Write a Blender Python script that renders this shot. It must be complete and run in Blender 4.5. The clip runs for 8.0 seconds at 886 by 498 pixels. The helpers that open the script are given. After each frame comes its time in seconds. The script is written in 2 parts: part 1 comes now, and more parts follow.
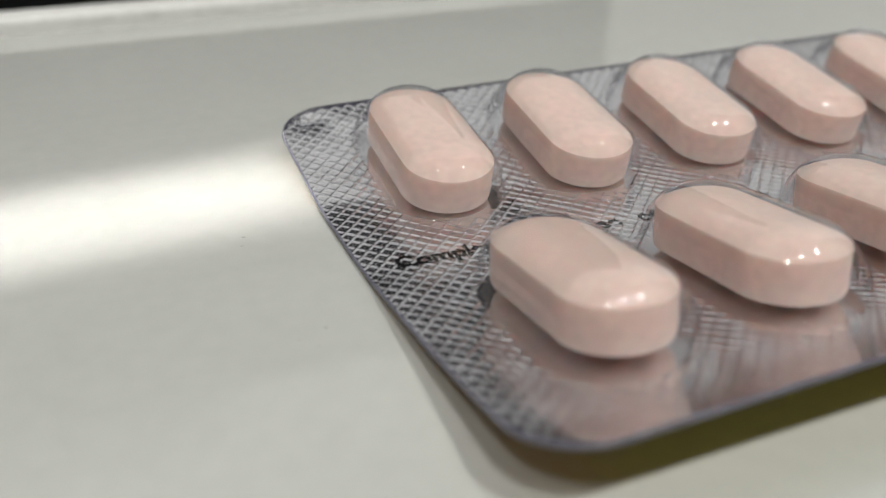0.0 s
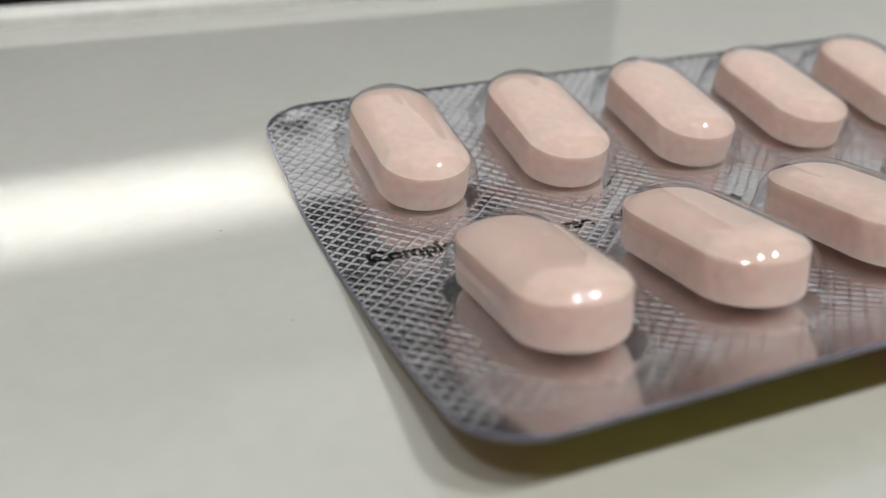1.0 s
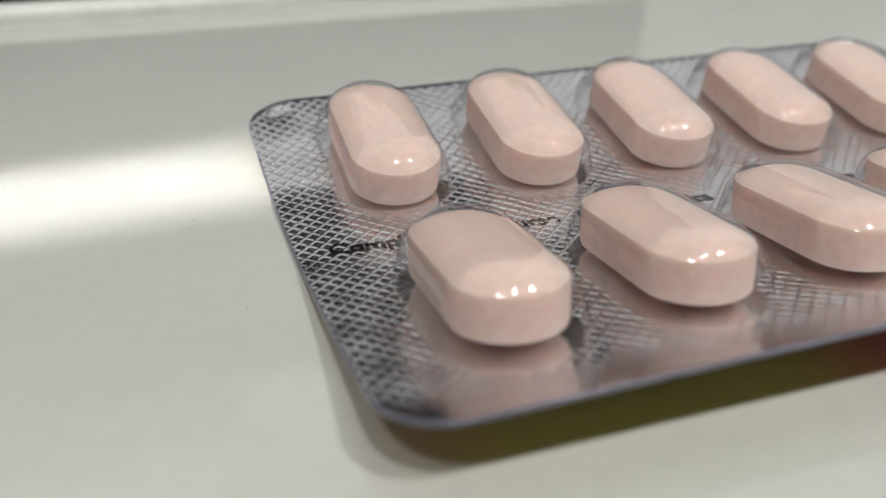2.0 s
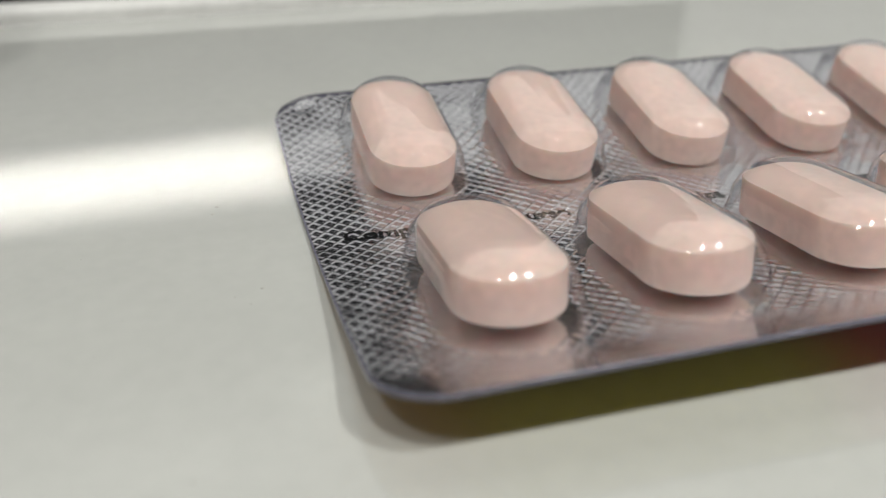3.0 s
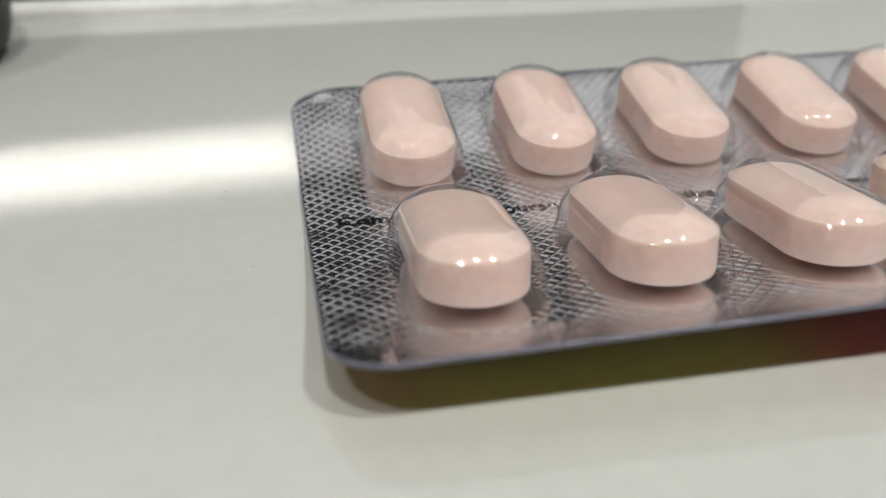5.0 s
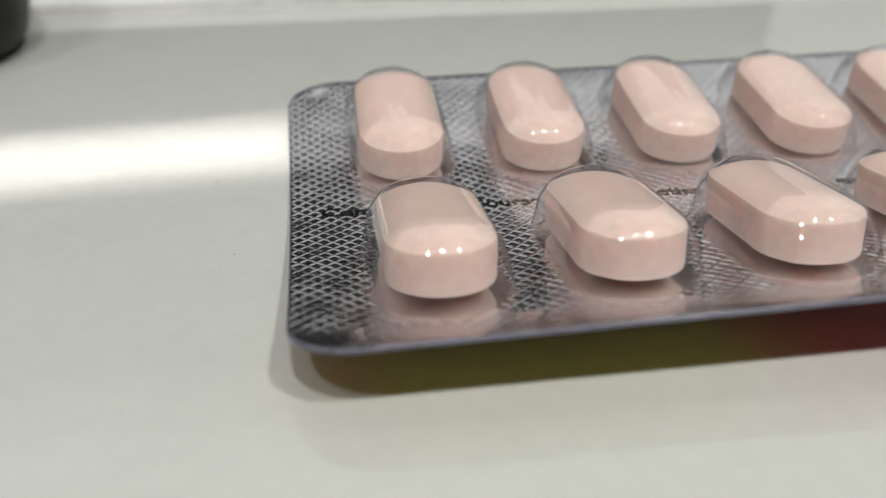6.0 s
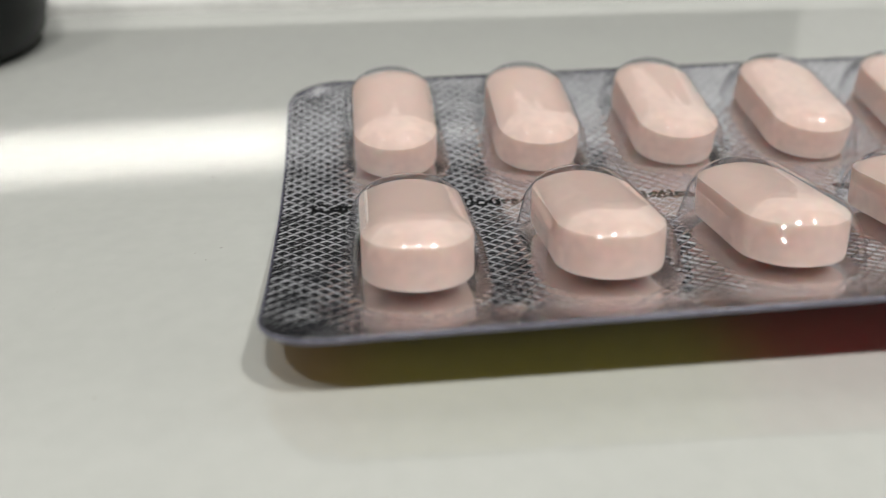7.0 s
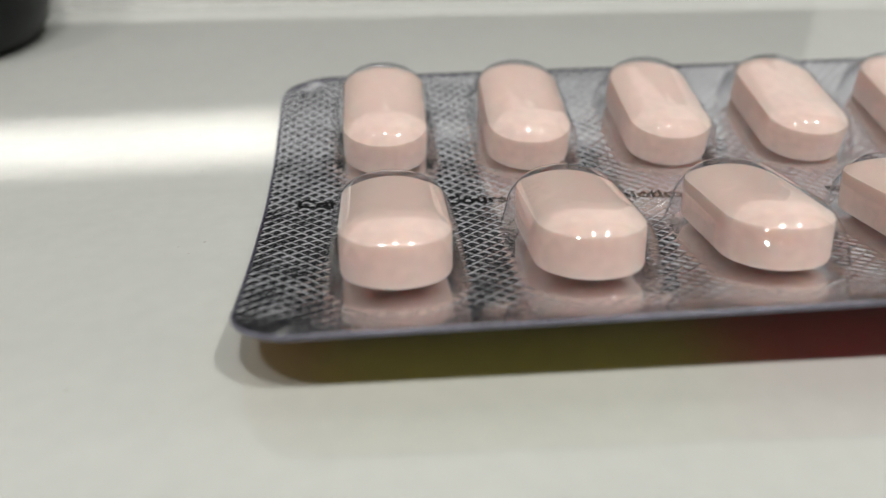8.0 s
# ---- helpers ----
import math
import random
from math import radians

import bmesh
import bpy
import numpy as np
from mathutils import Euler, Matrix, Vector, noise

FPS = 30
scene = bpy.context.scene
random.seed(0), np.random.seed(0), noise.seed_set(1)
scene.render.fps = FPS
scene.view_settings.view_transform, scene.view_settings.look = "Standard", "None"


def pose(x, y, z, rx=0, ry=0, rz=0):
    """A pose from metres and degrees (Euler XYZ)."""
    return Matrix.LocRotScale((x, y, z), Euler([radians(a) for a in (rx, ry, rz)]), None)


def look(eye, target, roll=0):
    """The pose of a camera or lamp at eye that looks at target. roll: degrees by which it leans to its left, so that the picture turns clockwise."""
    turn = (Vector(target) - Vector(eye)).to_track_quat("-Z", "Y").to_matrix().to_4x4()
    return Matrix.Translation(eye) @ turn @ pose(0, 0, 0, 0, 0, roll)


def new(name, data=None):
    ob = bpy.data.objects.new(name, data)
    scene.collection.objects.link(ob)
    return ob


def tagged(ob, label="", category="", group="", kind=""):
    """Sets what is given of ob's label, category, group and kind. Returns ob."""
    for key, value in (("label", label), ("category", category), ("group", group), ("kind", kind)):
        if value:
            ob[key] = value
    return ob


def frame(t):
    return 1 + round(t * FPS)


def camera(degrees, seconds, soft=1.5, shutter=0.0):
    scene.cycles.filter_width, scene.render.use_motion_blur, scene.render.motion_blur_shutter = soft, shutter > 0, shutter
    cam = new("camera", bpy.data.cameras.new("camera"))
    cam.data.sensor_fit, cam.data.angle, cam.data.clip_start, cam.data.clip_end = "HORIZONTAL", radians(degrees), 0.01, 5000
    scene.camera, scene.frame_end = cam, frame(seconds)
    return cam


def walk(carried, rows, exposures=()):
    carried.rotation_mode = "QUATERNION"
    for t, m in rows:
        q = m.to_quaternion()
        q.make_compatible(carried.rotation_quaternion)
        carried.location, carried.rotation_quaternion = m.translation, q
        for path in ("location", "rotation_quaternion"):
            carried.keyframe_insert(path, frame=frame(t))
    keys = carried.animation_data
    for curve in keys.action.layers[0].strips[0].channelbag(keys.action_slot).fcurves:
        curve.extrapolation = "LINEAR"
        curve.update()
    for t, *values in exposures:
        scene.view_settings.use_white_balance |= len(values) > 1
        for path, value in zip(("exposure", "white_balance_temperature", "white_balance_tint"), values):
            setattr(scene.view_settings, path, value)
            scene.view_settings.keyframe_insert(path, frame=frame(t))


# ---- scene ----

# All plan numbers are in units of 28 mm; K turns them into metres.
K = 0.028
cam = camera(52.79, 8.0, soft=1.0)
cam.data.dof.use_dof = True
cam.data.dof.focus_distance = 2.9 * K
cam.data.dof.aperture_fstop = 21.0
PATH = [
    (0, (-0.015, 0.455, 1.351), (0.7206, 2.0414, 0.3804), 1.16),
    (0.5, (0.034, 0.419, 1.364), (0.7547, 2.0101, 0.3905), 1.46),
    (1, (0.093, 0.358, 1.369), (0.7964, 1.9582, 0.3966), 1.56),
    (1.5, (0.219, 0.292, 1.371), (0.8847, 1.9080, 0.3995), 1.46),
    (3, (0.375, 0.084, 1.380), (0.9005, 1.7557, 0.4156), 0.95),
    (3.5, (0.410, 0.050, 1.384), (0.9045, 1.7309, 0.4195), 0.81),
    (4, (0.470, -0.000, 1.390), (0.9290, 1.6912, 0.4265), 0.68),
    (4.5, (0.534, -0.060, 1.395), (0.9514, 1.6449, 0.4359), 0.50),
    (6, (0.783, -0.203, 1.399), (1.0764, 1.5264, 0.4382), 0.15),
    (6.5, (0.881, -0.225, 1.388), (1.1370, 1.5143, 0.4340), 0.03),
    (7, (0.934, -0.250, 1.377), (1.1561, 1.4967, 0.4295), 0.03),
    (7.5, (0.999, -0.248, 1.373), (1.2058, 1.5005, 0.4234), 0.13),
    (8, (1.041, -0.251, 1.374), (1.2276, 1.4975, 0.4198), 0.36),
]
walk(cam, [(t, look(Vector(eye) * K, Vector(target) * K, roll)) for t, eye, target, roll in PATH],
     exposures=[(0, -0.06), (4, 0.08), (8, 0.11)])

# ---- light ----
world = bpy.data.worlds.new("world")
world.use_nodes = True
world.node_tree.nodes["Background"].inputs[0].default_value = (0.9, 0.95, 1.0, 1)
world.node_tree.nodes["Background"].inputs[1].default_value = 0.15
scene.world = world


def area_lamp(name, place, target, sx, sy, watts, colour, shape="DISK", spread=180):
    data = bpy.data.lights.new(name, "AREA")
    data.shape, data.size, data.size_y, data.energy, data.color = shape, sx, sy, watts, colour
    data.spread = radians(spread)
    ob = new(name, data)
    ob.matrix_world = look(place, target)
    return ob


WARM = (1.0, 0.985, 0.94)
LAMPS = ((-0.60, 5.2), (0.0, 8.2), (0.63, 10.4))
for lamp_x, watts in LAMPS:
    area_lamp("ceiling_lamp_light", (lamp_x, -0.45, 1.47), (lamp_x * 0.5, 0.05, 0), 0.14, 0.14, watts, WARM)
# added weak fill from above; no fixture stands for it
area_lamp("overhead_fill_light", (0.0, -0.1, 1.47), (0.0, -0.1, 0), 1.1, 1.1, 0.15, (0.97, 1.0, 0.98), "SQUARE")
# added low fill behind the camera for the tablet fronts; there's no window
area_lamp("south_fill_light", (-0.15, -1.15, 0.24), (0.03, 0.08, 0), 2.0, 0.44, 1.2, (0.98, 1.0, 1.0), "RECTANGLE")
# added out-of-view light that lays the bright band left of the pack
area_lamp("table_band_light", (-0.165, 2.95 * K, 0.086), (-0.037, 3.22 * K, 0.0), 0.0145, 0.07, 0.0084, (1.0, 0.98, 0.93), "RECTANGLE", 4.0)



# ---- materials ----
def material(name):
    m = bpy.data.materials.new(name)
    m.use_nodes = True
    nt = m.node_tree
    return m, nt, nt.nodes["Principled BSDF"]


def node(nt, kind, **values):
    n = nt.nodes.new(kind)
    for key, value in values.items():
        n.inputs[key.replace("_", " ")].default_value = value
    return n


def noise_node(nt, scale, detail=4.0, coords="Object"):
    n = node(nt, "ShaderNodeTexNoise", Scale=scale, Detail=detail)
    tc = nt.nodes.new("ShaderNodeTexCoord")
    nt.links.new(tc.outputs[coords], n.inputs["Vector"])
    return n


def ramp(nt, source, stops):
    r = nt.nodes.new("ShaderNodeValToRGB")
    el = r.color_ramp.elements
    el[0].position, el[0].color = stops[0][0], (*stops[0][1], 1)
    el[1].position, el[1].color = stops[-1][0], (*stops[-1][1], 1)
    for p, c in stops[1:-1]:
        e = el.new(p)
        e.color = (*c, 1)
    nt.links.new(source, r.inputs[0])
    return r


def bump(nt, source, bsdf, strength, distance, socket="Normal"):
    b = node(nt, "ShaderNodeBump", Strength=strength, Distance=distance)
    nt.links.new(source, b.inputs["Height"])
    nt.links.new(b.outputs[0], bsdf.inputs[socket])
    return b


def plain(name, colour, rough, metal=0.0, vary=0.08, scale=60.0, relief=0.0):
    """A painted or moulded surface with mottling at two scales and a fine relief."""
    m, nt, b = material(name)
    fine, wide = noise_node(nt, scale * 8), noise_node(nt, scale)
    mix = nt.nodes.new("ShaderNodeMath")
    mix.operation = "ADD"
    nt.links.new(fine.outputs["Fac"], mix.inputs[0])
    nt.links.new(wide.outputs["Fac"], mix.inputs[1])
    half = nt.nodes.new("ShaderNodeMath")
    half.operation = "MULTIPLY"
    half.inputs[1].default_value = 0.5
    nt.links.new(mix.outputs[0], half.inputs[0])
    lo, hi = [c * (1 - vary) for c in colour], [min(1, c * (1 + vary)) for c in colour]
    r = ramp(nt, half.outputs[0], [(0.35, lo), (0.65, hi)])
    nt.links.new(r.outputs[0], b.inputs["Base Color"])
    b.inputs["Roughness"].default_value, b.inputs["Metallic"].default_value = rough, metal
    if relief:
        bump(nt, fine.outputs["Fac"], b, 0.5, relief)
    return m


TABLE = plain("white_laminate", (0.51, 0.520, 0.495), 0.07, vary=0.03, scale=60, relief=0.000008)
TABLE.node_tree.nodes["Principled BSDF"].inputs["IOR"].default_value = 1.7
WALL = plain("painted_wall", (0.80, 0.81, 0.80), 0.7, vary=0.03, scale=3)
GREY = plain("grey_panel", (0.34, 0.34, 0.335), 0.6, vary=0.06, scale=6)
PALE = plain("pale_grey_panel", (0.72, 0.72, 0.715), 0.6, vary=0.06, scale=6)
# dark grey for the ceiling and all walls but the north one
DIM_WALL = plain("dark_grey_wall_paint", (0.10, 0.098, 0.093), 0.7, vary=0.04, scale=3)
DARK = plain("dark_plastic", (0.006, 0.0075, 0.0075), 0.4, vary=0.2, scale=30)
DARK.node_tree.nodes["Principled BSDF"].inputs["Specular IOR Level"].default_value = 0.2
CABINET = plain("black_cabinet_paint", (0.009, 0.010, 0.012), 0.6, vary=0.15, scale=8)
LAMP_WHITE = plain("lamp_white", (0.8, 0.8, 0.78), 0.5)
FLOOR = plain("dark_floor", (0.05, 0.045, 0.04), 0.5, vary=0.2, scale=5)


def tablet_material():
    """Pale pink film coat: faint mottling, orange-peel relief and a shallow score across the middle."""
    m = plain("pink_film_coat", (0.84, 0.652, 0.562), 0.5, vary=0.08, scale=150)
    nt, b = m.node_tree, m.node_tree.nodes["Principled BSDF"]
    tc = nt.nodes.new("ShaderNodeTexCoord")
    sep = nt.nodes.new("ShaderNodeSeparateXYZ")
    nt.links.new(tc.outputs["Object"], sep.inputs[0])
    size = nt.nodes.new("ShaderNodeMath")
    size.operation = "ABSOLUTE"
    nt.links.new(sep.outputs[1], size.inputs[0])
    groove = nt.nodes.new("ShaderNodeMapRange")
    groove.inputs["From Min"].default_value, groove.inputs["From Max"].default_value = 0.00008, 0.0003
    groove.inputs["To Min"].default_value = 0.55
    nt.links.new(size.outputs[0], groove.inputs["Value"])
    peel = noise_node(nt, 1500, 3.0)
    low = noise_node(nt, 300, 2.0)
    total = nt.nodes.new("ShaderNodeMath")
    total.operation, total.inputs[1].default_value = "MULTIPLY_ADD", 0.6
    nt.links.new(peel.outputs["Fac"], total.inputs[0])
    nt.links.new(groove.outputs[0], total.inputs[2])
    more = nt.nodes.new("ShaderNodeMath")
    more.operation, more.inputs[1].default_value = "MULTIPLY_ADD", 0.9
    nt.links.new(low.outputs["Fac"], more.inputs[0])
    nt.links.new(total.outputs[0], more.inputs[2])
    bump(nt, more.outputs[0], b, 0.5, 0.00007)
    b.inputs["Specular IOR Level"].default_value = 0.12
    b.inputs["Subsurface Weight"].default_value = 0.6
    b.inputs["Subsurface Radius"].default_value = (1.0, 0.6, 0.45)
    b.inputs["Subsurface Scale"].default_value = 0.003
    return m


TABLET = tablet_material()
INK = plain("black_ink", (0.006, 0.006, 0.0065), 0.75, vary=0.2, scale=800)


INK.node_tree.nodes["Principled BSDF"].inputs["Specular IOR Level"].default_value = 0.1


def foil_material():
    m, nt, b = material("embossed_aluminium")
    n = noise_node(nt, 260)
    r = ramp(nt, n.outputs["Fac"], [(0.3, (0.80, 0.80, 0.82)), (0.7, (0.90, 0.90, 0.915))])
    nt.links.new(r.outputs[0], b.inputs["Base Color"])
    b.inputs["Metallic"].default_value = 1.0
    b.inputs["Roughness"].default_value = 0.16
    n2 = noise_node(nt, 1400)
    bump(nt, n2.outputs["Fac"], b, 0.15, 0.00004)
    return m


def print_material():
    """The printed back of the foil: straw-coloured lacquer, and dark red from the third column on."""
    m, nt, b = material("printed_lacquer")
    tc = nt.nodes.new("ShaderNodeTexCoord")
    sep = nt.nodes.new("ShaderNodeSeparateXYZ")
    nt.links.new(tc.outputs["Object"], sep.inputs[0])
    scaled = nt.nodes.new("ShaderNodeMath")
    scaled.operation = "DIVIDE"
    scaled.inputs[1].default_value = 3.1 * K
    nt.links.new(sep.outputs[0], scaled.inputs[0])
    r = ramp(nt, scaled.outputs[0], [(0.0, (0.50, 0.24, 0.03)), (0.05, (0.50, 0.25, 0.02)), (0.10, (0.52, 0.42, 0.006)), (0.39, (0.48, 0.39, 0.006)), (0.44, (0.50, 0.002, 0.001)), (1.0, (0.48, 0.002, 0.001))])
    nt.links.new(r.outputs[0], b.inputs["Base Color"])
    b.inputs["Roughness"].default_value = 0.35
    return m


def film_material():
    """Thin clear film: light passes straight through it, with a gloss that grows towards grazing view and faint drawing ripples."""
    m, nt, b = material("clear_film")
    out = nt.nodes["Material Output"]
    nt.nodes.remove(b)
    clear = nt.nodes.new("ShaderNodeBsdfTransparent")
    clear.inputs[0].default_value = (0.925, 0.922, 0.945, 1)
    gloss = nt.nodes.new("ShaderNodeBsdfGlossy")
    gloss.inputs["Roughness"].default_value = 0.04
    facing = nt.nodes.new("ShaderNodeLayerWeight")
    power = nt.nodes.new("ShaderNodeMath")
    power.operation, power.inputs[1].default_value = "POWER", 2.7
    fres = nt.nodes.new("ShaderNodeMath")
    fres.operation, fres.inputs[1].default_value, fres.inputs[2].default_value = "MULTIPLY_ADD", 0.72, 0.05
    nt.links.new(facing.outputs["Facing"], power.inputs[0])
    nt.links.new(power.outputs[0], fres.inputs[0])
    mix = nt.nodes.new("ShaderNodeMixShader")
    nt.links.new(fres.outputs[0], mix.inputs[0])
    nt.links.new(clear.outputs[0], mix.inputs[1])
    nt.links.new(gloss.outputs[0], mix.inputs[2])
    nt.links.new(mix.outputs[0], out.inputs[0])
    n = node(nt, "ShaderNodeTexNoise", Scale=1.0, Detail=3.0)
    tc = nt.nodes.new("ShaderNodeTexCoord")
    stretch = nt.nodes.new("ShaderNodeMapping")
    stretch.inputs["Scale"].default_value = (900, 130, 300)
    nt.links.new(tc.outputs["Object"], stretch.inputs[0])
    nt.links.new(stretch.outputs[0], n.inputs["Vector"])
    smudge = nt.nodes.new("ShaderNodeMapRange")
    smudge.inputs["From Min"].default_value, smudge.inputs["From Max"].default_value = 0.45, 0.75
    smudge.inputs["To Min"].default_value, smudge.inputs["To Max"].default_value = 0.02, 0.07
    nt.links.new(n.outputs["Fac"], smudge.inputs["Value"])
    nt.links.new(smudge.outputs[0], gloss.inputs["Roughness"])
    ripple = node(nt, "ShaderNodeBump", Strength=0.3, Distance=0.00006)
    nt.links.new(n.outputs["Fac"], ripple.inputs["Height"])
    nt.links.new(ripple.outputs[0], gloss.inputs["Normal"])
    return m


FOIL, PRINT, FILM = foil_material(), print_material(), film_material()
EDGE = plain("film_edge", (0.17, 0.166, 0.215), 0.25, vary=0.3, scale=300)


# ---- mesh helpers ----
def mesh_object(name, verts, faces, mats, parent=None, label="", smooth=True, place=None, indices=None):
    """One mesh object from points in plan units."""
    me = bpy.data.meshes.new(name)
    me.from_pydata([(x * K, y * K, z * K) for x, y, z in verts], [], faces)
    for m in mats if isinstance(mats, (list, tuple)) else [mats]:
        me.materials.append(m)
    if indices is not None:
        me.polygons.foreach_set("material_index", indices)
    me.polygons.foreach_set("use_smooth", [smooth] * len(me.polygons))
    me.update()
    ob = new(name, me)
    if parent:
        ob.parent = parent
    if place is not None:
        ob.matrix_basis = place
    return tagged(ob, label)


def part(name, bm, mat, parent=None, label="", smooth=False):
    me = bpy.data.meshes.new(name)
    bm.to_mesh(me)
    bm.free()
    me.materials.append(mat)
    me.polygons.foreach_set("use_smooth", [smooth] * len(me.polygons))
    ob = new(name, me)
    if parent:
        ob.parent = parent
    return tagged(ob, label)


def box(x0, x1, y0, y1, z0, z1, bevel=0.0, segments=3):
    """A box in metres, with rounded edges."""
    bm = bmesh.new()
    bmesh.ops.create_cube(bm, size=1)
    for v in bm.verts:
        v.co = Vector(((x0 + x1) / 2 + v.co.x * (x1 - x0), (y0 + y1) / 2 + v.co.y * (y1 - y0), (z0 + z1) / 2 + v.co.z * (z1 - z0)))
    if bevel:
        bmesh.ops.bevel(bm, geom=bm.edges[:], offset=bevel, segments=segments, affect="EDGES", profile=0.5)
    return bm


# ---- room ----
tagged(part("floor", box(-2, 2, -2, 2, -0.80, -0.75), FLOOR), "dark floor below the table", "floor", kind="structure")
tagged(part("ceiling", box(-2, 2, -2, 2, 1.5, 1.55), DIM_WALL), "dark grey painted ceiling", "ceiling", kind="structure")
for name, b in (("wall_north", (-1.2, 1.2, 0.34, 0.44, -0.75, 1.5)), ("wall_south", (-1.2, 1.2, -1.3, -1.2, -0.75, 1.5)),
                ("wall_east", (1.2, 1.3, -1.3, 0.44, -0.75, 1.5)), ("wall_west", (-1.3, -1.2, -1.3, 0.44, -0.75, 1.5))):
    tagged(part(name, box(*b), WALL if name == "wall_north" else DIM_WALL), "off-white painted wall" if name == "wall_north" else "dark grey painted wall", "wall", kind="structure")
# the pale and grey panels are added, unseen, for the tones the foil mirrors
tagged(part("trim", box(0.19, 0.50, 0.335, 0.339, 0.033, 0.20), PALE), "pale grey panel added on the wall for its reflection in the foil and table", "trim", kind="structure")
tagged(part("trim", box(-1.2, 1.2, 0.331, 0.339, -0.75, -0.01, 0.002), DARK), "dark cabinet front below the table's height", "trim", kind="structure")
tagged(part("trim", box(0.04, 0.19, 0.335, 0.339, 0.056, 0.180), GREY), "grey panel added on the wall for its reflection in the foil and table", "trim", kind="structure")
tagged(part("trim", box(-1.2, 0.04, 0.331, 0.339, 0.056, 0.235, 0.002), GREY), "grey panel added on the wall for its reflection in the foil and table", "trim", kind="structure")

table = new("table")
tagged(table, "white glossy laminate tabletop with a rounded edge", "table")
table.location = (0, 0, 0)
part("tabletop", box(-0.45, 0.75, -0.42, 5.80 * K, -0.025, 0.0, 0.003), TABLE, table)
for lx in (-0.40, 0.70):
    for ly in (-0.37, 0.13):
        part("leg", box(lx - 0.02, lx + 0.02, ly - 0.02, ly + 0.02, -0.75, -0.025, 0.002), DARK, table)


part("raised_lip", box(-0.45, 0.75, 5.66 * K, 5.86 * K, -0.004, 0.095 * K, 0.0012, 4), LAMP_WHITE, table, "raised white lip along the far edge")

# a narrow board on rods, added out of view to shade the table's far end
shelf = new("shade_board")
tagged(shelf, "added narrow grey board on thin rods, out of view, that shades the far end of the table", "shelf")
part("board", box(-0.62, 4.3 * K, 0.35 * K, 6.0 * K, 14.0 * K, 14.6 * K, 0.002), GREY, shelf)
for rx in (-0.58, 3.8 * K):
    for ry in (0.9 * K, 5.4 * K):
        part("rod", box(rx - 0.003, rx + 0.003, ry - 0.003, ry + 0.003, 14.5 * K, 1.5, 0.001), GREY, shelf)

# a dark cabinet beyond the table
cabinet = new("dark_cabinet")
tagged(cabinet, "matt black cabinet standing on the floor behind the table", "cabinet")
cabinet.location = (0, 0.30, -0.75)
part("body", box(-1.1, 6.35 * K, -0.036, 0.028, 0.0, 0.75 + 5.6 * K, 0.004), CABINET, cabinet)


# ---- blister pack ----
LENGTH, WIDTH, RADIUS = 3.1, 2.1535, 0.1905
COLS = [0.430 + 0.555 * i for i in range(5)]
ROWS_V = [0.589, 1.639]
TAB_L, TAB_W = 0.638, 0.319
PACK = pose(0.7069 * K, 1.525 * K, 0, 0, 0, -0.967)
SKEW = (0.0158, 0.0049)


def soft_ramp(d, w=0.12):
    """d where d > 0 and 0 where d < 0, with a rounded bend."""
    return 0.5 * (d + np.sqrt(d * d + w * w)) - 0.5 * w


def lift(u, v):
    """The foil's height over the table: it lies on its middle, and both long sides bend up."""
    dent = -0.014 * np.exp(-(((u - 0.115) / 0.045) ** 2 + ((v - 2.08) / 0.04) ** 2))
    near, far = np.clip(1 - v / 1.1, 0, 1), np.clip(v / 1.1 - 1, 0, 1)
    # the near side is stiff along the short edge; further in it sags under the tablets and curls up at the rim
    side = np.clip((u - 0.05) / 0.22, 0, 1)
    side = side * side * (3 - 2 * side)
    stiff = 0.1162 * soft_ramp(1.15 - v) + 0.098 * np.maximum(0, 0.7 - v) ** 2
    sagging = 0.083 * soft_ramp(1.15 - v) + 0.12 * np.maximum(0, 0.7 - v) ** 2 + 0.46 * np.maximum(0, 0.25 - v) ** 2
    raw = 0.0099 + stiff + (sagging - stiff) * side + 0.178 * soft_ramp(v - 1.45) + u * (0.0188 * near**1.5 + 0.0162 * far**1.5) + dent
    over = raw - 0.0075
    return 0.0075 + 0.5 * (over + np.sqrt(over * over + 0.000016))


def half_inset(v):
    """How far the outline steps in at v, at the rounded corners."""
    d = RADIUS - min(v, WIDTH - v)
    return RADIUS - math.sqrt(max(RADIUS**2 - d * d, 0)) if d > 0 else 0.0


PITCH = 0.0385
STEP = PITCH * math.sqrt(2) / 18


def oblong_inside(u, v, grow):
    """Signed distance (below 0: inside) to the nearest pocket's foot, grown by some width."""
    best = np.full_like(u, 9.0)
    for j, v0 in enumerate(ROWS_V):
        for c in COLS:
            cv = v0 + SKEW[j] * (c - COLS[0])
            hl = TAB_L / 2 - TAB_W / 2
            dv = np.abs(v - cv) - np.minimum(np.abs(v - cv), hl)
            best = np.minimum(best, np.hypot(u - c, dv) - TAB_W / 2 - grow)
    return best


def waves(u, v):
    """Slight uneven waves of the thin foil between 0 and about 0.005."""
    w = np.sin(11.3 * u + 5.1 * v) + np.sin(-7.7 * u + 13.9 * v + 1.3) + 0.7 * np.sin(21.0 * u - 9.0 * v + 2.1) + 0.6 * np.sin(6.0 * u + 27.0 * v + 0.4)
    return 0.0024 + 0.00072 * w


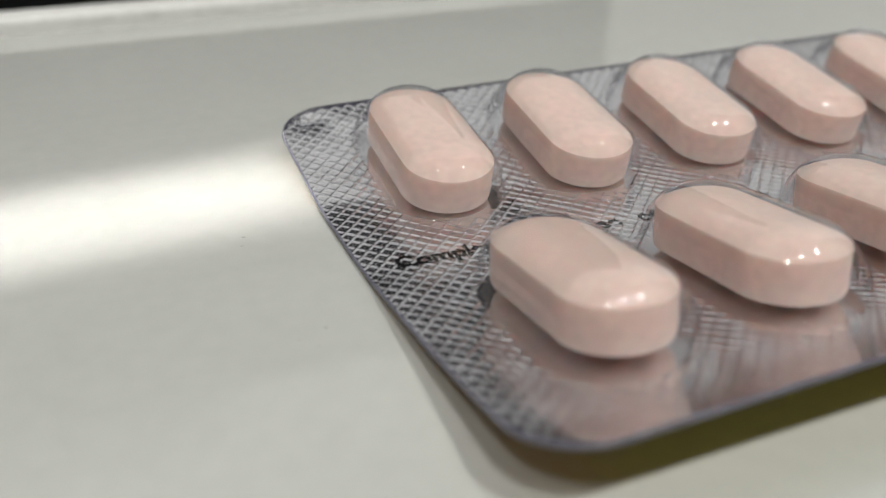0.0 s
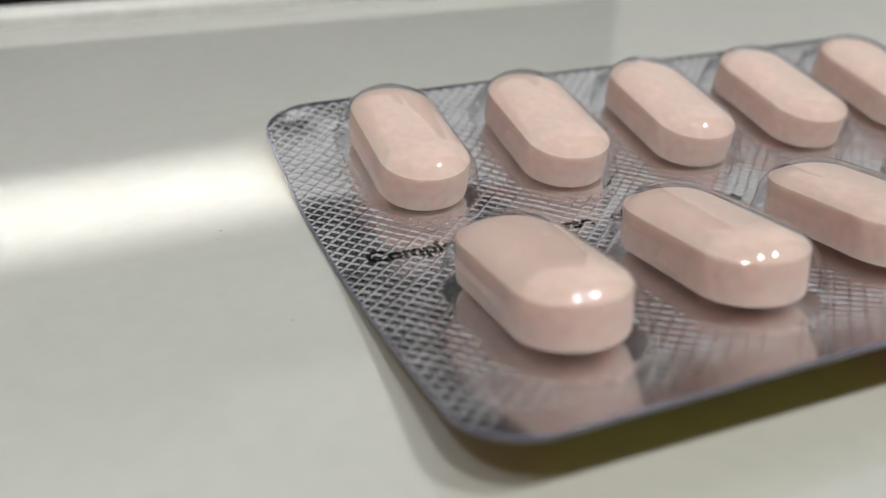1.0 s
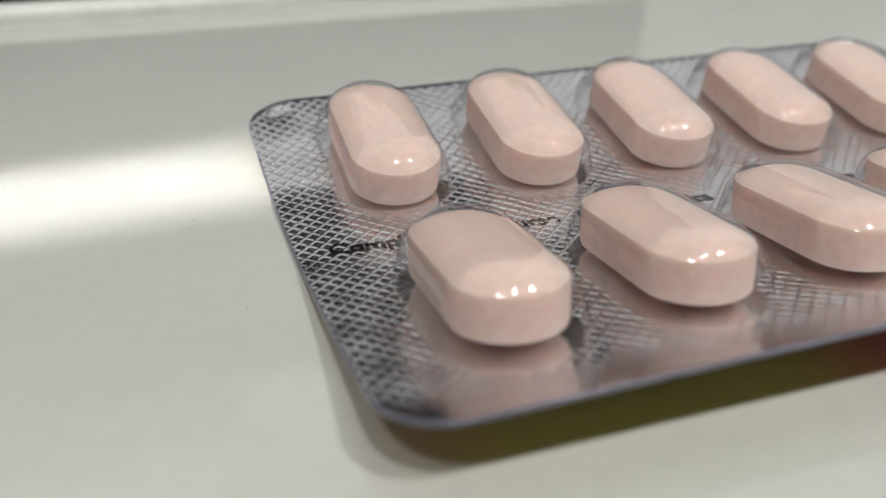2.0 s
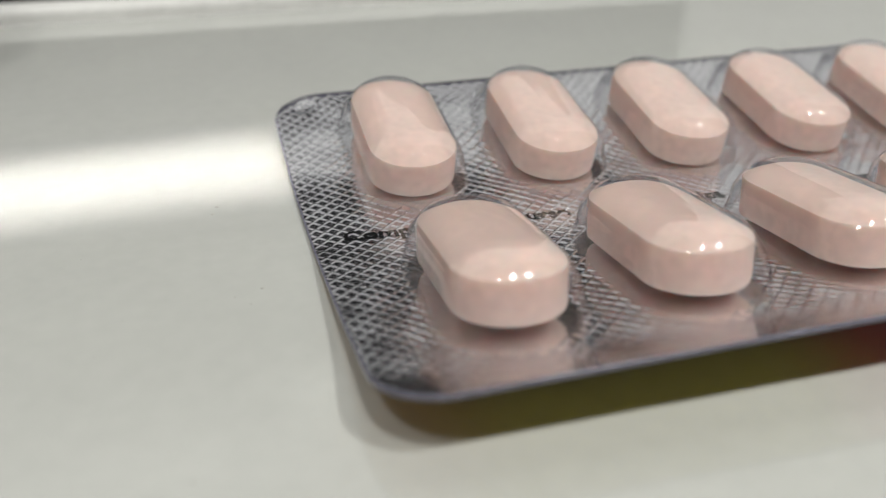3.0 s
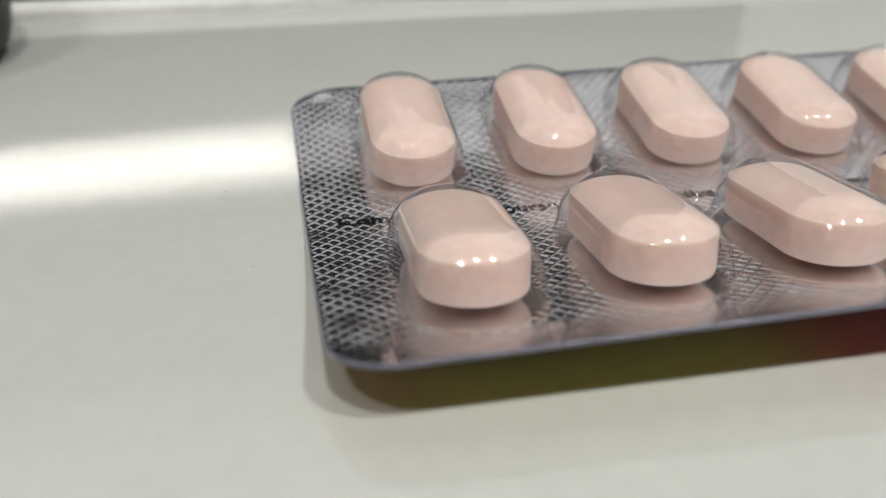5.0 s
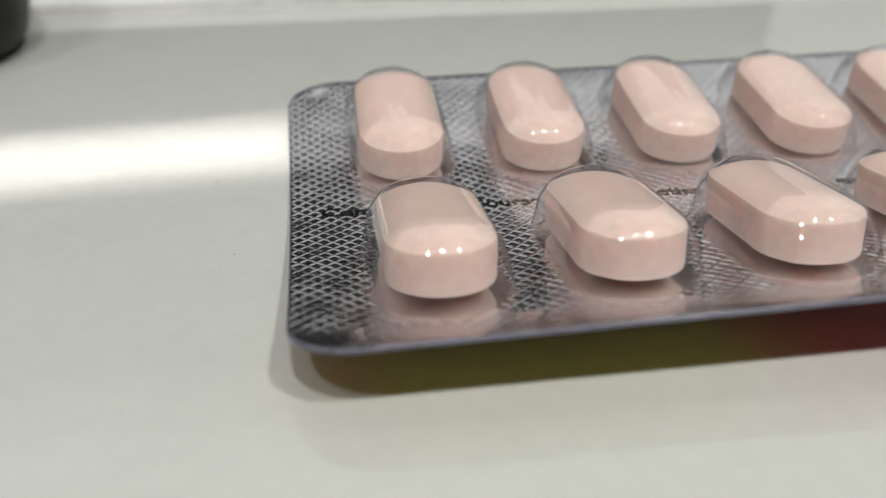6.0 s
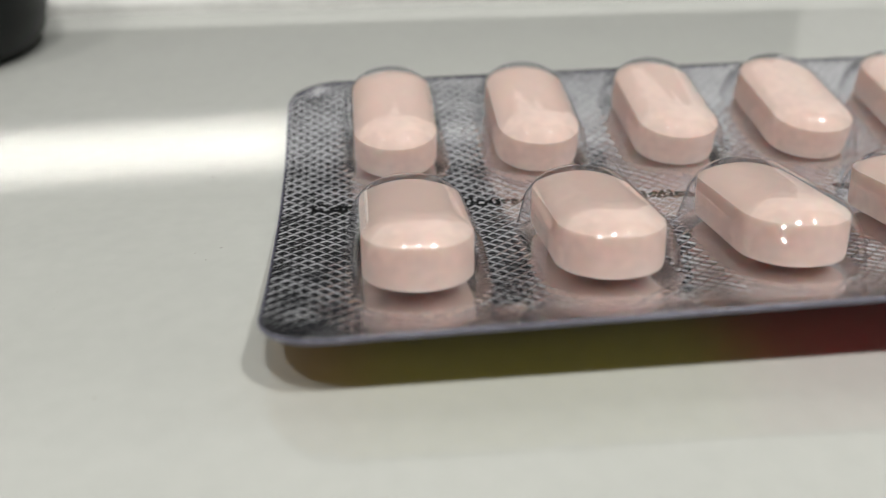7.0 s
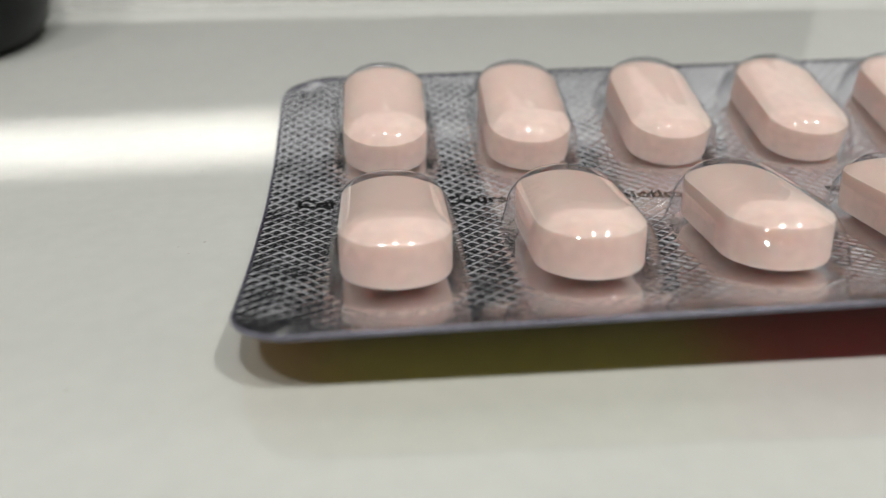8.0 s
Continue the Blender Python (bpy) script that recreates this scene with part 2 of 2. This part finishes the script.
def knurl(u, v):
    """Fine crossed ridges at 45 degrees; the foil is plain inside the pockets and weakly pressed along the front margin."""
    period = PITCH * math.sqrt(2)
    a, b = (u + v) / period, (u - v) / period
    da, db = np.abs(a - np.round(a)), np.abs(b - np.round(b))
    ridge = np.exp(-((np.minimum(da, db) / 0.068) ** 2)) * (0.85 + 0.22 * np.sin(31.0 * u + 7.0 * v) * np.sin(23.0 * v - 11.0 * u + 0.7))
    mask = np.clip(oblong_inside(u, v, 0.030) / 0.02, 0, 1) * (0.25 + 0.75 * np.clip((v - 0.06) / 0.14, 0, 1))
    return 0.0047 * ridge * mask + waves(u, v)


pack = new("blister_pack")
tagged(pack, "silver foil blister pack of ten tablets on a white tabletop", "blister pack")
pack.matrix_basis = PACK


def sheet(name, step, height, mats, label):
    """A sheet with the pack's rounded outline; height(u, v) gives its z."""
    us = np.append(np.arange(0, LENGTH, step), LENGTH)
    vs = np.append(np.arange(0, WIDTH, step), WIDTH)
    inset = np.array([half_inset(v) for v in vs])[:, None]
    U = np.clip(us[None], inset, LENGTH - inset)
    V = np.repeat(vs[:, None], len(us), 1)
    verts = np.stack([U, V, height(U, V)], -1).reshape(-1, 3) * K
    nu = len(us)
    i = np.arange(len(vs) - 1)[:, None] * nu + np.arange(nu - 1)[None]
    faces = np.stack([i, i + 1, i + nu + 1, i + nu], -1)
    faces = faces[U[:-1, 1:] > U[:-1, :-1]].reshape(-1, 4)
    me = bpy.data.meshes.new(name)
    me.vertices.add(len(verts))
    me.vertices.foreach_set("co", verts.ravel())
    me.loops.add(faces.size)
    me.loops.foreach_set("vertex_index", faces.ravel())
    me.polygons.add(len(faces))
    me.polygons.foreach_set("loop_start", np.arange(len(faces)) * 4)
    me.update(calc_edges=True)
    me.polygons.foreach_set("use_smooth", [True] * len(faces))
    me.materials.append(mats)
    ob = new(name, me)
    ob.parent = pack
    return tagged(ob, label)


sheet("foil", STEP, lambda u, v: lift(u, v) + knurl(u, v), FOIL, "silver aluminium foil embossed with fine diamonds")
sheet("foil_back", 0.02, lambda u, v: lift(u, v) - 0.005, PRINT, "printed underside of the foil, straw and dark red")


def rim():
    """The cut edge of the film, a thin wall along the outline."""
    pts = []
    for cx, cy, a0 in ((RADIUS, RADIUS, 180), (LENGTH - RADIUS, RADIUS, 270), (LENGTH - RADIUS, WIDTH - RADIUS, 0), (RADIUS, WIDTH - RADIUS, 90)):
        arc = [(cx + RADIUS * math.cos(radians(a0 + 90 * k / 12)), cy + RADIUS * math.sin(radians(a0 + 90 * k / 12))) for k in range(13)]
        if pts:
            p, q = pts[-1], arc[0]
            pts += [(p[0] + (q[0] - p[0]) * k / 24, p[1] + (q[1] - p[1]) * k / 24) for k in range(1, 24)]
        pts += arc
    p, q = pts[-1], pts[0]
    pts += [(p[0] + (q[0] - p[0]) * k / 24, p[1] + (q[1] - p[1]) * k / 24) for k in range(1, 24)]
    n, verts, faces = len(pts), [], []
    prof = [(0.004, -0.004), (-0.001, -0.004), (-0.003, 0.0), (-0.003, 0.009), (-0.001, 0.0125), (0.002, 0.0128)]
    for k, (x, y) in enumerate(pts):
        t = Vector((*pts[(k + 1) % n], 0)) - Vector((*pts[k - 1], 0))
        inward = Vector((-t.y, t.x, 0)).normalized()
        z = float(lift(np.float64(x), np.float64(y)))
        verts += [(x + inward.x * a, y + inward.y * a, z + h) for a, h in prof]
    m = len(prof)
    for k in range(n):
        for j in range(m - 1):
            faces.append((k * m + j, ((k + 1) % n) * m + j, ((k + 1) % n) * m + j + 1, k * m + j + 1))
    mesh_object("film_edge", verts, faces, EDGE, pack, "bluish cut edge of the clear film")


rim()


def capsule_ray(a, hl, hw, flat=0.96):
    """Distance from the middle of an oblong (long in v) to its outline in direction a: straight sides and rounded, slightly flattened ends."""
    c, s = abs(math.cos(a)), abs(math.sin(a))
    r = hw * flat
    lo, hi = 0.0, 2.0
    for _ in range(40):
        d = (lo + hi) / 2
        x, y = d * c, d * s
        yc = hl - r
        inside = x <= hw and (y <= yc or (x / hw) ** 2 + ((y - yc) / r) ** 2 <= 1)
        lo, hi = (d, hi) if inside else (lo, d)
    return lo


ANGLES = [2 * math.pi * k / 96 for k in range(96)]
T_OUT = [capsule_ray(a, TAB_L / 2, TAB_W / 2) for a in ANGLES]
BAND, DOME = 0.117, 0.0467


def tablet_mesh():
    """An oblong biconvex tablet standing on its lower cap, z from 0."""
    rings = [(1.0 - 0.012, DOME - 0.004), (1.0, DOME + 0.004), (1.0, DOME + BAND - 0.011), (0.995, DOME + BAND - 0.003), (0.984, DOME + BAND + 0.0025)]
    top = []
    for q in (0.97, 0.93, 0.86, 0.77, 0.66, 0.52, 0.36, 0.2, 0.05):
        top.append((q, DOME + BAND + DOME * (1 - q**2.1)))
    bottom = [(q, 2 * DOME + BAND - z) for q, z in top]
    prof = bottom[::-1] + rings + top
    verts, faces, n = [(0, 0, 0)], [], len(ANGLES)
    hl = TAB_L / 2 - TAB_W / 2
    for q, z in prof:
        for a, r in zip(ANGLES, T_OUT):
            # caps shrink towards the long middle line, so that the crown is a rounded ridge
            x, y = r * math.cos(a), r * math.sin(a)
            sp = max(-hl, min(hl, y))
            verts.append((x * q, sp + (y - sp) * q, z))
    verts[0] = (0, 0, prof[0][1])
    verts.append((0, 0, prof[-1][1]))
    m = len(prof)
    for k in range(n):
        k2 = (k + 1) % n
        faces.append((0, 1 + k2, 1 + k))
        for j in range(m - 1):
            faces.append((1 + j * n + k, 1 + j * n + k2, 1 + (j + 1) * n + k2, 1 + (j + 1) * n + k))
        faces.append((1 + (m - 1) * n + k, 1 + (m - 1) * n + k2, len(verts) - 1))
    me = bpy.data.meshes.new("tablet")
    me.from_pydata([(x * K, y * K, z * K) for x, y, z in verts], [], faces)
    me.materials.append(TABLET)
    me.polygons.foreach_set("use_smooth", [True] * len(me.polygons))
    me.set_sharp_from_angle(angle=radians(60))
    return me


TABLET_MESH = tablet_mesh()
P_BASE, P_END, P_TOP = 0.050, 0.066, 0.018
P_HEIGHT = 2 * DOME + BAND + 0.012


def pocket(u, v, u0, u1, v0, v1, seat, tilt):
    """One cell of the clear film: flat flange out to the cell's border, fillet, drawn wall and domed top."""
    angles = sorted(set([round(a, 6) for a in ANGLES] + [round(math.atan2(y - v, x - u) % (2 * math.pi), 6) for x in (u0, u1) for y in (v0, v1)]))
    verts, n = [], len(angles)
    base = [capsule_ray(a, TAB_L / 2 + P_END, TAB_W / 2 + P_BASE) for a in angles]
    top = [capsule_ray(a, TAB_L / 2 + P_TOP, TAB_W / 2 + P_TOP) for a in angles]

    def outer(a):
        c, s = math.cos(a), math.sin(a)
        d = min([((u1 if c > 0 else u0) - u) / c if abs(c) > 1e-9 else 9, ((v1 if s > 0 else v0) - v) / s if abs(s) > 1e-9 else 9])
        x, y = u + d * c, v + d * s
        for cx, cy in ((RADIUS, RADIUS), (LENGTH - RADIUS, RADIUS), (RADIUS, WIDTH - RADIUS), (LENGTH - RADIUS, WIDTH - RADIUS)):
            ox, oy = x - cx, y - cy
            if (ox < 0) == (cx < 1) and (oy < 0) == (cy < 1) and math.hypot(ox, oy) > RADIUS:
                x, y = cx + ox * RADIUS / math.hypot(ox, oy), cy + oy * RADIUS / math.hypot(ox, oy)
        return x, y

    def on_foil(x, y, h):
        return (x, y, float(lift(np.float64(x), np.float64(y))) + h)

    rings = []
    outs = [outer(a) for a in angles]
    feet = [(u + r * math.cos(a), v + r * math.sin(a)) for a, r in zip(angles, base)]
    for q in (0.0, 0.2, 0.4, 0.6, 0.8, 0.93, 1.0):
        rings.append([on_foil(o[0] + (b[0] - o[0]) * q, o[1] + (b[1] - o[1]) * q, 0.0125) for o, b in zip(outs, feet)])
    # wall: from the foot up to the shoulder, then the crown
    shoulder = DOME + BAND - 0.022
    slope = math.tan(radians(tilt))

    def on_tablet(x, y, h):
        return (x, y - slope * h, seat + slope * (y - v) + h)

    prof = [(0.03, 0.0128), (0.07, 0.0140), (0.11, 0.0165), (0.15, 0.0210), (0.19, 0.0290), (0.24, 0.0450), (0.36, 0.42 * shoulder), (0.52, 0.64 * shoulder), (0.70, 0.82 * shoulder), (0.86, 0.93 * shoulder), (1.0, shoulder)]
    for q, h in prof:
        ring = []
        for a, b, t in zip(angles, base, top):
            r = b + (t - b) * q
            x, y = u + r * math.cos(a), v + r * math.sin(a)
            low, high = on_foil(x, y, h), on_tablet(x, y, h)
            k = min(1.0, max(0.0, (q - 0.4) / 0.5))
            k = k * k * (3 - 2 * k)
            ring.append((x, y + (high[1] - y) * k, low[2] + (high[2] - low[2]) * k))
        rings.append(ring)
    for q in (0.99, 0.965, 0.93, 0.88, 0.82, 0.74, 0.64, 0.5, 0.3, 0.1):
        ring = []
        for a, t in zip(angles, top):
            x, y = t * math.cos(a), t * math.sin(a)
            sp = max(TAB_W / 2 - TAB_L / 2, min(TAB_L / 2 - TAB_W / 2, y))
            ring.append(on_tablet(u + x * q, v + sp + (y - sp) * q, shoulder + (P_HEIGHT - shoulder) * (1 - q**3.6)))
        rings.append(ring)
    for ring in rings:
        verts += ring
    verts.append(on_tablet(u, v, P_HEIGHT - 0.0005))
    faces = []
    for j in range(len(rings) - 1):
        for k in range(n):
            k2 = (k + 1) % n
            faces.append((j * n + k, j * n + k2, (j + 1) * n + k2, (j + 1) * n + k))
    last = (len(rings) - 1) * n
    faces += [(last + k, last + (k + 1) % n, len(verts) - 1) for k in range(n)]
    ob = mesh_object("pocket", verts, faces, FILM, pack, "clear plastic film pocket")
    return ob


MID_V = 1.11
U_EDGES = [0.0] + [(a + b) / 2 for a, b in zip(COLS, COLS[1:])] + [LENGTH]
rnd = random.Random(4)
TAB_Z, TAB_TILT = (0.053, 0.030), (-7.7, 9.8)
for i, u in enumerate(COLS):
    for j, v0 in enumerate(ROWS_V):
        v = v0 + SKEW[j] * (u - COLS[0])
        pocket(u, v, U_EDGES[i], U_EDGES[i + 1], 0.0 if j == 0 else MID_V, MID_V if j == 0 else WIDTH, TAB_Z[j], TAB_TILT[j])
        tab = new("tablet", TABLET_MESH)
        # the tablets of the near row lean to the camera's side, those of the far row away from it
        tab.matrix_basis = PACK @ pose(u * K, v * K, TAB_Z[j] * K, TAB_TILT[j], 0, rnd.uniform(-1.0, 1.0))
        tagged(tab, "pale pink oblong film-coated tablet in a clear pocket", "tablet", "tablets in the blister pack")

# ---- print on the foil ----
def writing(text, u, v, size, turn):
    """A word in ink on the pressed foil: the cells of the foil's own fine lattice that the letters cover, a hair above it."""
    cu = bpy.data.curves.new("print", "FONT")
    cu.body, cu.size, cu.offset = text, size, 0.0028
    tmp = new("print", cu)
    flat = bpy.data.meshes.new_from_object(tmp.evaluated_get(bpy.context.evaluated_depsgraph_get()))
    bpy.data.objects.remove(tmp)
    flat.transform(Matrix.Translation((u, v, 0)) @ pose(0, 0, 0, 0, 0, turn))
    flat.calc_loop_triangles()
    co = [w.co.xy for w in flat.vertices]
    step, cells = STEP / 2, set()
    for tri in flat.loop_triangles:
        a, b, c = (co[k] for k in tri.vertices)
        area = (b - a).cross(c - a)
        if abs(area) < 1e-12:
            continue
        for x in range(int(min(a.x, b.x, c.x) / step), int(max(a.x, b.x, c.x) / step) + 2):
            for y in range(int(min(a.y, b.y, c.y) / step), int(max(a.y, b.y, c.y) / step) + 2):
                p = Vector(((x + 0.5) * step, (y + 0.5) * step))
                s1, s2, s3 = (b - a).cross(p - a) / area, (c - b).cross(p - b) / area, (a - c).cross(p - c) / area
                if s1 >= 0 and s2 >= 0 and s3 >= 0:
                    cells.add((x, y))
    corners = sorted({(x + i, y + j) for x, y in cells for i in (0, 1) for j in (0, 1)})
    index = {c: k for k, c in enumerate(corners)}
    U, V = np.array([c[0] * step for c in corners]), np.array([c[1] * step for c in corners])
    Z = lift(U, V) + knurl(U, V) + 0.0010
    faces = [(index[x, y], index[x + 1, y], index[x + 1, y + 1], index[x, y + 1]) for x, y in sorted(cells)]
    mesh_object("print", list(zip(U.tolist(), V.tolist(), Z.tolist())), faces, INK, pack, "black lettering printed on the foil")


for word, u in (("Complete", 0.105), ("Course", 0.62), ("of", 0.965), ("Antibiotics", 1.10)):
    writing(word, u, 1.060, 0.090, 0.0)
part("print", box(2.03 * K, 2.12 * K, 1.07 * K, 1.10 * K, 0.0150 * K, 0.0155 * K), INK, pack, "black lettering printed on the foil")

# ---- dark things behind ----
cup = new("black_jar")
tagged(cup, "small black rounded plastic jar standing on the table", "jar")
cup.location = (-1.43 * K, 4.92 * K, 0)
prof = [(0.66, 0.0), (0.72, 0.02), (0.78, 0.09), (0.81, 0.22), (0.82, 0.45), (0.80, 0.75), (0.74, 0.95), (0.62, 1.08), (0.60, 1.10), (0.60, 1.30), (0.56, 1.34), (0.0, 1.34)]
verts, faces = [], []
for r, z in prof:
    verts += [(r * math.cos(2 * math.pi * k / 48), r * math.sin(2 * math.pi * k / 48), z) for k in range(48)]
for j in range(len(prof) - 1):
    faces += [(j * 48 + k, j * 48 + (k + 1) % 48, (j + 1) * 48 + (k + 1) % 48, (j + 1) * 48 + k) for k in range(48)]
mesh_object("body", verts, faces, DARK, cup)


# ---- dust on the table ----
rng = random.Random(11)
spots = [(0.542, 2.387, 0.006), (0.458, 2.974, 0.008), (0.44, 2.92, 0.007), (0.525, 1.511, 0.006), (0.50, 2.31, 0.004), (0.46, 2.36, 0.004), (0.30, 1.62, 0.005)]
spots += [(rng.uniform(-0.4, 0.66), rng.uniform(1.1, 3.0), rng.uniform(0.001, 0.0028)) for _ in range(45)]
spots += [(rng.uniform(-0.4, 2.4), rng.uniform(0.7, 1.5), rng.uniform(0.001, 0.0025)) for _ in range(25)]
verts, faces = [], []
for x, y, r in spots:
    n0, turn = len(verts), rng.uniform(0, 3)
    ring = [(x + r * rng.uniform(0.7, 1.4) * math.cos(turn + k * 1.05), y + r * rng.uniform(0.6, 1.2) * math.sin(turn + k * 1.05)) for k in range(6)]
    verts += [(a, b, 0.0002) for a, b in ring] + [(x, y, 0.5 * r)]
    faces += [(n0 + k, n0 + (k + 1) % 6, n0 + 6) for k in range(6)]
DUST = plain("grey_dust", (0.38, 0.375, 0.35), 0.9, vary=0.2, scale=500)
tagged(mesh_object("dust", verts, faces, DUST), "tiny grey dust specks lying on the white table", "dust", kind="stuff")


# ---- ceiling lamps ----
def ceiling_light(x):
    """A round recessed lamp: a flat ring round the opening that gives the light."""
    lamp = new("ceiling_light")
    lamp.location = (x, -0.45, 1.5)
    tagged(lamp, "round recessed white ceiling lamp", "lamp", "ceiling lamps")
    bm = bmesh.new()
    outer, inner, lower = [], [], []
    for k in range(48):
        c, s_ = math.cos(2 * math.pi * k / 48), math.sin(2 * math.pi * k / 48)
        outer.append(bm.verts.new((0.11 * c, 0.11 * s_, -0.001)))
        lower.append(bm.verts.new((0.105 * c, 0.105 * s_, -0.012)))
        inner.append(bm.verts.new((0.085 * c, 0.085 * s_, -0.012)))
    for k in range(48):
        m = (k + 1) % 48
        bm.faces.new((outer[k], outer[m], lower[m], lower[k]))
        bm.faces.new((lower[k], lower[m], inner[m], inner[k]))
    part("ring", bm, LAMP_WHITE, lamp, "white metal ring")


for lamp_x, watts in LAMPS:
    ceiling_light(lamp_x)
